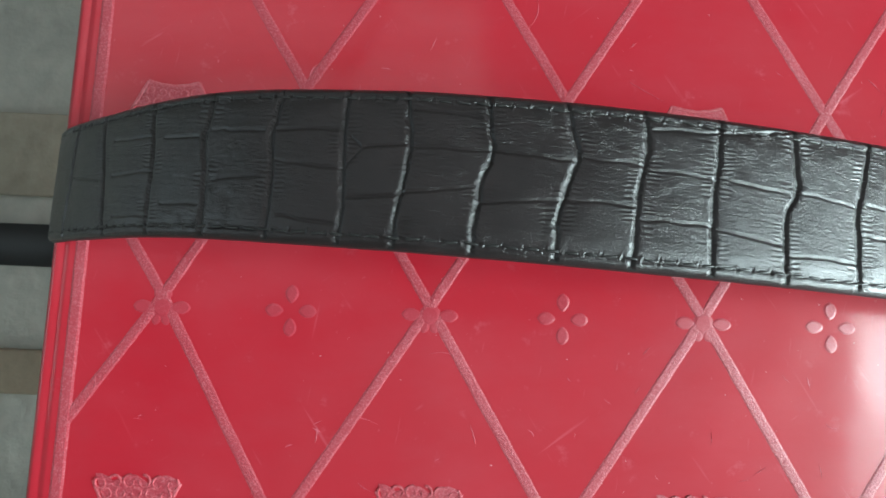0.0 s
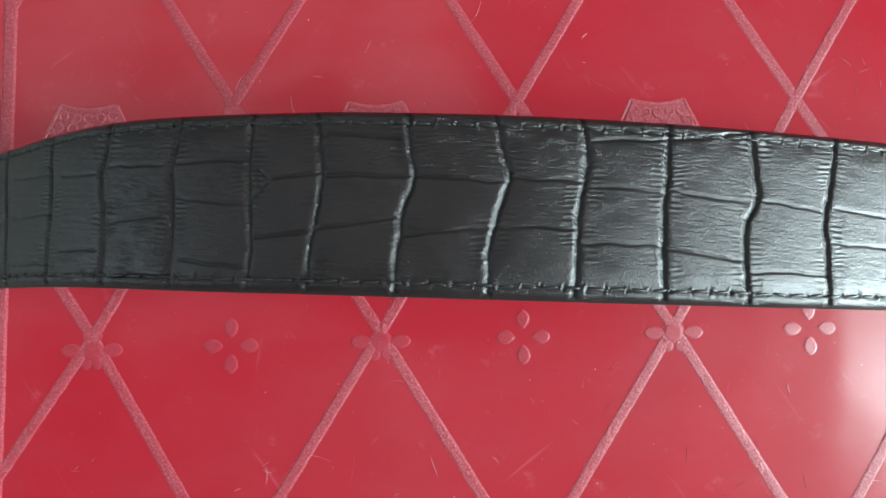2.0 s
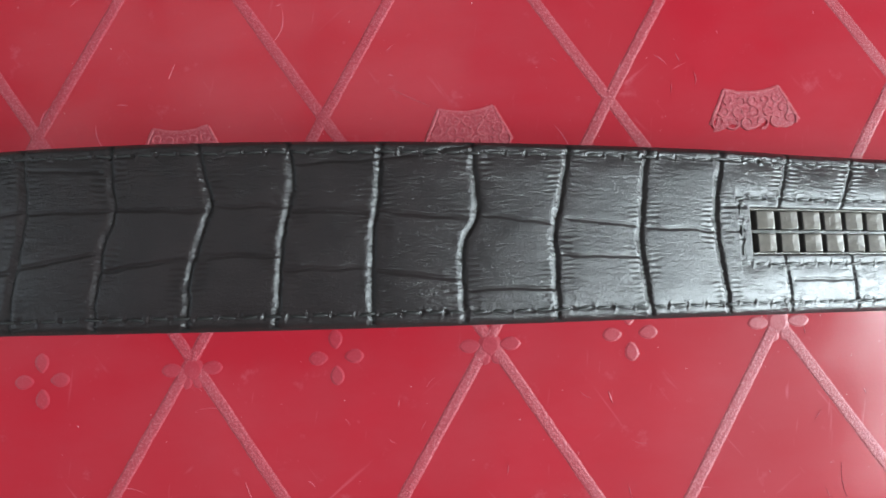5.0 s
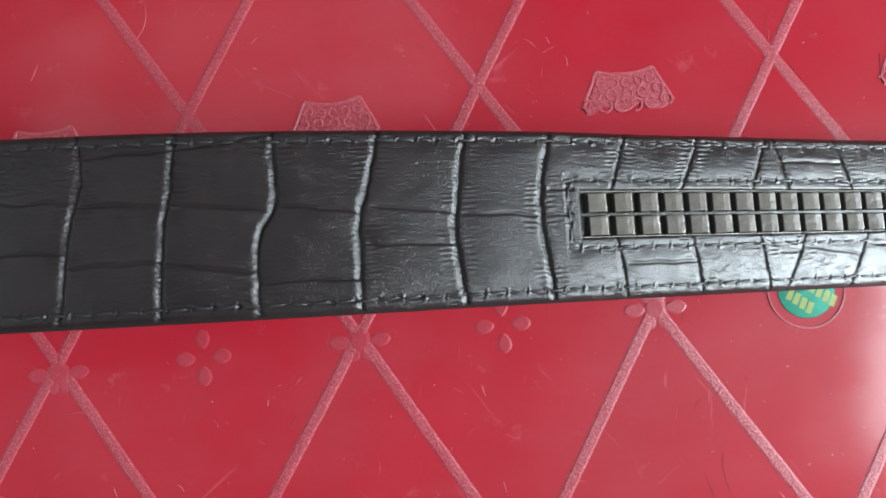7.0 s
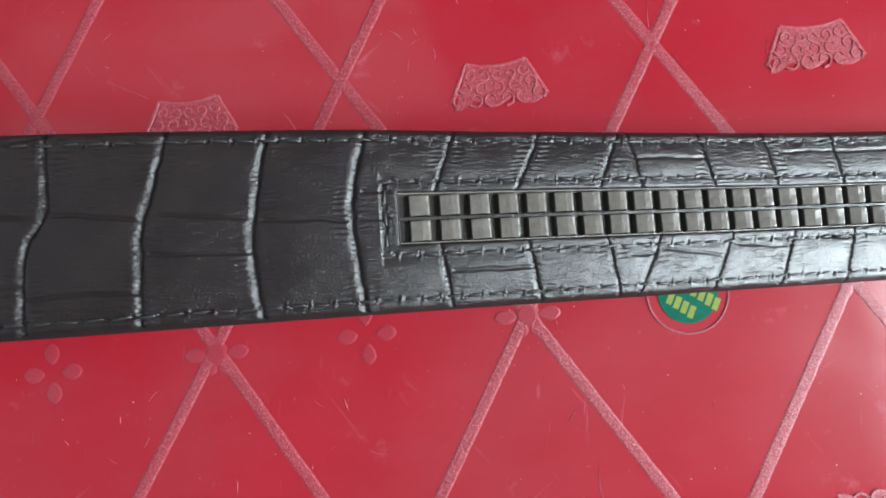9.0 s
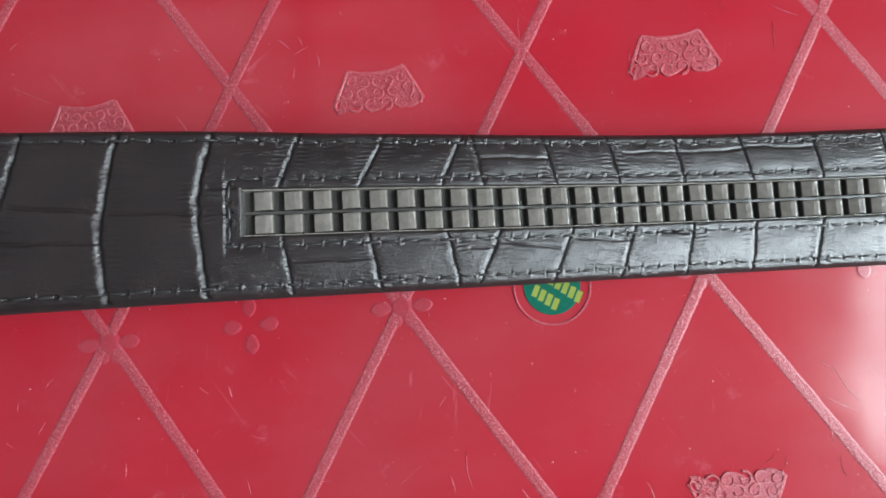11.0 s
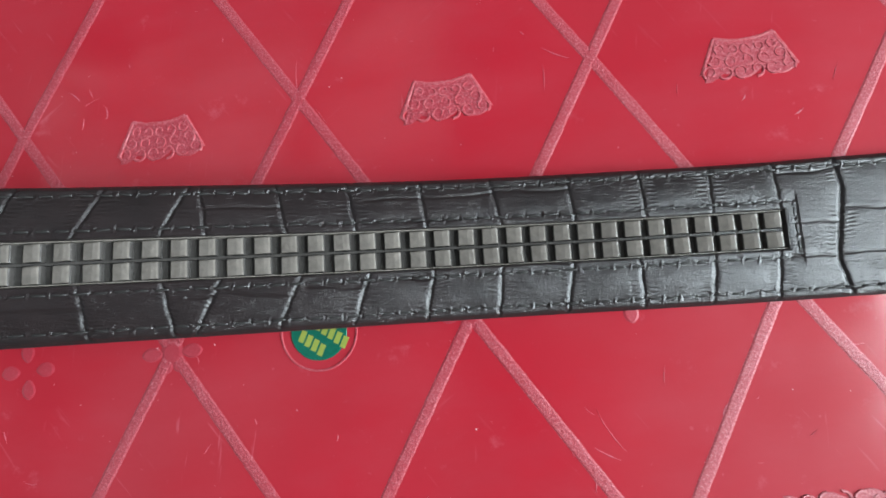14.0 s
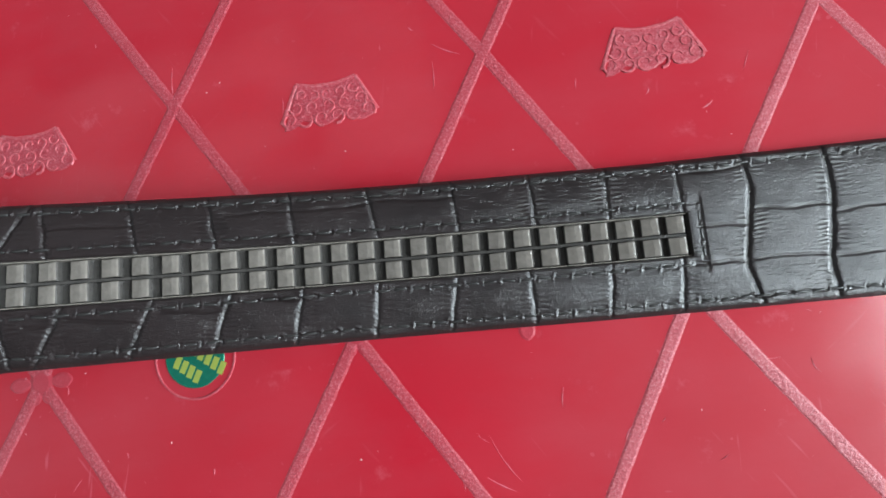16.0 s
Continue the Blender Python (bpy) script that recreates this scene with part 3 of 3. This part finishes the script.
wobble = 0.22 * wave(S, W, 0.9, 3)
crossings = []                       # every crease as a surface of lengths, with the half of the strap it lives in
for row in FULL:
    c = full_at(row, V)
    crossings += [(c, 0), (c, 1)]
for a, b in FAR:
    crossings.append((a + (b - a) * V / 0.36, 0))
for a, b in NEAR:
    crossings.append((a + (b - a) * (V - 0.65) / 0.35, 1))
column = np.zeros(S.shape, int)
for k, (c, side) in enumerate(crossings):
    d = S - c + wobble
    inside = sides == side
    if FULL and k < 2 * len(FULL):
        strength, wide = 0.48, 0.72
    else:
        strength, wide = 0.31, 0.48
    slim = wide * (1.0 + 0.2 * wave(S, W, 1.6, 11 + k)) * np.where(d < 0, 1.02, 0.55)
    height -= np.where(inside, strength * np.exp(-(d / slim) ** 2), 0.0)
    height += np.where(inside, 0.03 * np.exp(-((np.abs(d) - 1.5) / 0.8) ** 2), 0.0)
    near_crease = np.where(inside, np.minimum(near_crease, np.abs(d)), near_crease)
    column += np.where(inside & (d > 0), 1, 0)
row_of = np.zeros(S.shape, int)
for k, (s0, v0, s1, v1) in enumerate(ALONG):
    t = (S - s0) / (s1 - s0)
    d = W - (HALF - 2 * HALF * (v0 + (v1 - v0) * t)) + 0.25 * wave(S, W, 0.5, 60 + k)
    inside = (t > -0.03) & (t < 1.03)
    height -= np.where(inside, 0.30 * np.exp(-(d / 0.30) ** 2) * np.clip(1.03 - np.abs(2 * t - 1) ** 12, 0, 1), 0.0)
    if s1 - s0 > 6:
        centre = (S > s0 - 1) & (S < s1 + 1)
        row_of += np.where(centre & (d < 0), 1, 0)
# Puckers that run along the strap beside each crease, and a soft swell of every scale.
pucker = np.sin(W * 6.1 + 2.2 * wave(S, W, 0.5, 5)) * np.exp(-((near_crease - 2.3) / 0.9) ** 2)
height += 0.12 * np.clip(1.8 * pucker, -1, 0.3) * np.clip(0.4 + 0.9 * wave(S, W, 0.25, 6), 0, 1)
height += (0.06 * wave(S, W, 5.0, 21) + 0.045 * np.sin(3.5 * S + 6.0 * W + 2.0 * wave(S, W, 1.2, 23))) * np.exp(-(near_crease / 1.1) ** 2)
height += 0.03 * wave(S, W, 0.35, 8) + 0.018 * wave(0.3 * S, W, 3.2, 9)
# Every scale is a low cushion.
inner = np.clip((14.6 - np.abs(W)) / 3.5, 0, 1) * np.where((S > 138.0) & (S < 339.5), np.clip((np.abs(W) - 7.8) / 2.5, 0, 1), 1.0)
height += 0.32 * (1 - np.exp(-near_crease / 3.0)) * inner * (2 - inner)
# Stitched rows sink in; the outer edges round off; the slot is cut through to the rack.
EDGE_ROW, SLOT_ROW, PITCH = 15.4, 7.1, 4.15
beside = (S > 138.9) & (S < 338.8)
phase = (S / PITCH + 0.5) % 1.0 - 0.5
torn = wave(S, W, 4.2, 33) + 0.4
for r, share in ((EDGE_ROW, 1.0), (-EDGE_ROW, 1.0), (SLOT_ROW, 0.85), (-SLOT_ROW, 0.85)):
    # A shallow seam, and at every hole a prick with a torn, star-like lip round it.
    away = W - r + 0.12 * wave(S, W, 0.7, 31)
    seam = 0.11 * np.exp(-(away / 0.42) ** 2)
    apart = np.hypot(phase * PITCH, 1.15 * away)
    own = 0.5 + 0.5 * np.sin(7.3 * np.floor(S / PITCH + 0.5) + 3.1 * r)
    prick = (0.10 + 0.14 * own) * np.exp(-(apart / 0.34) ** 2) - 0.34 * torn * np.exp(-(apart / (0.6 + 0.3 * own)) ** 2)
    height -= share * np.where(beside | (abs(r) > 10), seam + prick, 0.0)
for e in (139.0, 338.5):
    away, step = S - e + 0.2 * wave(S, W, 0.8, 42), (W / 4.2) % 1.0 - 0.5
    apart = np.hypot(away, step * 4.2)
    seam = 0.05 * (1 + 0.6 * wave(S, W, 1.5, 41)) * np.exp(-(away / 0.4) ** 2) + 0.12 * np.exp(-(apart / 0.36) ** 2) - 0.26 * torn * np.exp(-(apart / 0.8) ** 2)
    height -= np.where(np.abs(W) < SLOT_ROW + 0.3, seam, 0.0)
# Beside the stiff rack both borders of the strap slope down to the edges.
SLOPE, SLOPE_AT, SLOPE_SHARE = 1.3, [135, 160, 330, 350], [0, 1, 1, 0]
along = np.interp(S, SLOPE_AT, SLOPE_SHARE)
height -= SLOPE * along * np.clip((np.abs(W) - 5.5) / 12.1, 0, 1) ** 1.25
rim = HALF - np.abs(W)
height -= np.where(rim < 1.3, 0.75 * (1 - rim / 1.3) ** 2, 0.0)
slot = (S > SLOT0) & (S < SLOT1) & (np.abs(W) < SLOT_HALF)
lip = np.maximum(np.maximum(SLOT0 - S, S - SLOT1), np.abs(W) - SLOT_HALF)
height -= np.where((lip > 0) & (lip < 0.7), 0.25 * (1 - lip / 0.7) ** 2, 0.0)
height = np.where(slot, -2.3, height)

C, TT, WW, NN = stations(s_fine)
surface = (C[:, None] + WW[:, None] * W[..., None] + NN[:, None] * height[..., None]) / 1000.0
du, dv = np.gradient(surface, axis=0), np.gradient(surface, axis=1)
normals = -np.cross(du, dv)
normals /= np.maximum(np.linalg.norm(normals, axis=-1, keepdims=True), 1e-12)

BELT_AT = np.array([0.28, 0.018, 0.0])
belt = thing("belt", "black crocodile-embossed leather belt with stitched edges draped over the table edge", "belt", tuple(BELT_AT))


def sheet(name, mask, mat, label=""):
    """One piece of the strap's face: the quads of the mask, with the whole strap's normals."""
    i, j = np.nonzero(mask)
    if len(i) < 4:
        return None
    ny = W.shape[1]
    quads = np.stack([i * ny + j, i * ny + j + 1, (i + 1) * ny + j + 1, (i + 1) * ny + j], 1)
    used, inverse = np.unique(quads, return_inverse=True)
    inverse = inverse.reshape(quads.shape)
    me = bpy.data.meshes.new(name)
    me.vertices.add(len(used))
    me.vertices.foreach_set("co", (surface.reshape(-1, 3)[used] - BELT_AT).ravel())
    me.loops.add(inverse.size)
    me.loops.foreach_set("vertex_index", inverse.ravel())
    me.polygons.add(len(inverse))
    me.polygons.foreach_set("loop_start", np.arange(0, inverse.size, 4))
    uv = me.uv_layers.new(name="UVMap")
    coords = np.stack([S.ravel()[used], W.ravel()[used]], 1)
    uv.data.foreach_set("uv", coords[inverse.ravel()].ravel())
    me.update(calc_edges=True)
    me.polygons.foreach_set("use_smooth", np.ones(len(inverse), bool))
    me.normals_split_custom_set_from_vertices(normals.reshape(-1, 3)[used])
    return link(name, me, mat, belt, label)


cell = np.where(slot, -1, column * 8 + row_of + 2000 * sides * ((S > 138.5) & (S < 339)))
# Halves of one scale are joined across the middle where the creases run right across.
cell_q = cell[:-1, :-1]
slot_q = slot[:-1, :-1] | slot[1:, :-1] | slot[:-1, 1:] | slot[1:, 1:]
# The bed's dark colour carries the shade of the deep slot.
sheet("rack_bed", slot_q, RACK_DARK, "bed of the slot, gap shade put into its dark colour")
for value in np.unique(cell_q[~slot_q]):
    sheet("scale", (cell_q == value) & ~slot_q, LEATHER)


def lining():
    """The strap's backing: a flat band with rounded painted edges, all along the belt."""
    s = np.concatenate([np.arange(-900, -140, 4.0), np.arange(-140, 402, 2.0), np.arange(402, 505, 4.0)])
    c, t, w, n = stations(s)
    ring_pts = [(-17.2, -0.55), (-17.75, -0.9), (-17.95, -1.6), (-17.95, -2.5), (-17.6, -3.2), (-16.8, -3.5), (16.8, -3.5), (17.6, -3.2), (17.95, -2.5), (17.95, -1.6), (17.75, -0.9), (17.2, -0.55)]
    bm = bmesh.new()
    rows = []
    for k in range(len(s)):
        face = -140 <= s[k] < 402
        row = []
        for a, b in ring_pts:
            b2 = (b if face or b < -0.6 else -0.1) - SLOPE * float(np.interp(s[k], SLOPE_AT, SLOPE_SHARE))
            p = (c[k] + w[k] * a + n[k] * b2) / 1000.0 - BELT_AT
            row.append(bm.verts.new(p))
        rows.append(row)
    m = len(ring_pts)
    for k, (p, q) in enumerate(zip(rows, rows[1:])):
        for i in range(m):
            if i == m - 1 and -140 <= s[k] < 400:
                continue
            bm.faces.new((p[i], p[(i + 1) % m], q[(i + 1) % m], q[i]))
    bm.faces.new(rows[0][::-1])
    bm.faces.new(rows[-1])
    bmesh.ops.recalc_face_normals(bm, faces=bm.faces[:])
    return part("lining", bm, LINING, belt, "black painted strap edge and backing", smooth=True)


lining()


def at_strap(s, w, h, turn=0.0):
    c, t, x, n = stations(np.array([s]))
    o = (c[0] + x[0] * w + n[0] * h) / 1000.0 - BELT_AT
    m = Matrix(((t[0][0], x[0][0], n[0][0], o[0]), (t[0][1], x[0][1], n[0][1], o[1]), (t[0][2], x[0][2], n[0][2], o[2]), (0, 0, 0, 1)))
    return m @ Matrix.Rotation(turn, 4, "Z")


def stitch_mesh():
    bm = bmesh.new()
    rows = []
    for k in range(7):
        t = k / 6
        x = (-1.55 + 3.1 * t) / 1000
        lift = 0.30 * min(1.0, 1.9 * math.sin(math.pi * t)) - 0.24
        r = 0.31 * (0.55 + 0.45 * math.sin(math.pi * t))
        rows.append([bm.verts.new((x, r * math.cos(a) / 1000, (lift + 0.8 * r * math.sin(a)) / 1000)) for a in (radians(60 * q) for q in range(6))])
    for p, q in zip(rows, rows[1:]):
        for i in range(6):
            bm.faces.new((p[i], p[(i + 1) % 6], q[(i + 1) % 6], q[i]))
    bmesh.ops.recalc_face_normals(bm, faces=bm.faces[:])
    me = bpy.data.meshes.new("stitch")
    bm.to_mesh(me)
    bm.free()
    for p in me.polygons:
        p.use_smooth = True
    return me


STITCH = stitch_mesh()
rng = random.Random(4)
for r in (EDGE_ROW, -EDGE_ROW):
    for k in range(-29, 96):
        ob = link("stitch", STITCH, THREAD, belt)
        ob.matrix_local = at_strap((k + 0.5) * PITCH + rng.uniform(-0.12, 0.12), r + rng.uniform(-0.1, 0.1), -0.02 - 0.78 * SLOPE * float(np.interp((k + 0.5) * PITCH, SLOPE_AT, SLOPE_SHARE)), radians(rng.uniform(-6, 6)))
for r in (SLOT_ROW, -SLOT_ROW):
    for k in range(33, 81):
        ob = link("slot_stitch", STITCH, THREAD, belt)
        ob.matrix_local = at_strap((k + 0.5) * PITCH + rng.uniform(-0.12, 0.12), r + rng.uniform(-0.1, 0.1), -0.06, radians(rng.uniform(-6, 6)))
for e in (139.0, 338.5):
    for k in range(-1, 2):
        ob = link("slot_stitch", STITCH, THREAD, belt)
        ob.matrix_local = at_strap(e, k * 4.2, -0.12, radians(90 + rng.uniform(-6, 6)))


# ---- the rack in the slot: two rows of square teeth, a rib between them, a thin rail at each side ----
def tooth_mesh():
    """A square pad with a dished top and sides that flare to the bed."""
    bm = bmesh.new()
    # Each tooth is a ramp that rises to one end and breaks off over a sloping shoulder.
    shape = [(-2.25, 2.08, -2.3), (-2.10, 2.04, -1.10), (-1.92, 1.96, -0.92), (0.2, 1.94, -0.22), (1.30, 1.94, -0.06), (1.70, 1.95, -0.14), (1.92, 2.0, -0.50), (2.05, 2.08, -2.3)]
    rows = []
    for x, half, z in shape:
        dip = 0.05 if -1.9 < x < 1.5 else 0.0
        rows.append([bm.verts.new((x / 1000, y * half / 1000, q / 1000)) for y, q in ((-1.08, -2.3), (-1.0, z - 0.12), (-0.86, z), (0, z - dip), (0.86, z), (1.0, z - 0.12), (1.08, -2.3))])
    for p, q in zip(rows, rows[1:]):
        for i in range(6):
            bm.faces.new((p[i], q[i], q[i + 1], p[i + 1]))
    bmesh.ops.recalc_face_normals(bm, faces=bm.faces[:])
    if max(bm.faces, key=lambda f: f.calc_center_median().z).normal.z < 0:
        bmesh.ops.reverse_faces(bm, faces=bm.faces[:])
    me = bpy.data.meshes.new("tooth")
    bm.normal_update()
    # Up-facing faces keep the rack grey; sides and shoulder are painted darker, as shaded.
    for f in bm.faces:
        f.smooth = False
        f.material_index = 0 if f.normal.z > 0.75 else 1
    bm.to_mesh(me)
    bm.free()
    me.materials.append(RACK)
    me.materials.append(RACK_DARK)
    return me


TOOTH = tooth_mesh()


def rail(name, w, half, low, high, parent, label="", mat=None):
    s = np.arange(SLOT0 + 0.1, SLOT1 - 0.05, 2.0)
    c, t, x, n = stations(s)
    bm = bmesh.new()
    rows = []
    for k in range(len(s)):
        rows.append([bm.verts.new((c[k] + x[k] * (w + a) + n[k] * b) / 1000.0 - BELT_AT) for a, b in ((-half, low), (-half * 0.8, high), (half * 0.8, high), (half, low))])
    for p, q in zip(rows, rows[1:]):
        for i in range(3):
            bm.faces.new((p[i], p[i + 1], q[i + 1], q[i]))
    bmesh.ops.recalc_face_normals(bm, faces=bm.faces[:])
    return part(name, bm, mat or RACK, parent, label)


# The low dark rib shares the bed's colour, with the gap shade in it.
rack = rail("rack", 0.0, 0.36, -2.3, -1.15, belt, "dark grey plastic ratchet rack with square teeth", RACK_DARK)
for w in (4.82, -4.82):
    rail("side_rail", w, 0.13, -2.3, -0.5, rack, "", RACK)
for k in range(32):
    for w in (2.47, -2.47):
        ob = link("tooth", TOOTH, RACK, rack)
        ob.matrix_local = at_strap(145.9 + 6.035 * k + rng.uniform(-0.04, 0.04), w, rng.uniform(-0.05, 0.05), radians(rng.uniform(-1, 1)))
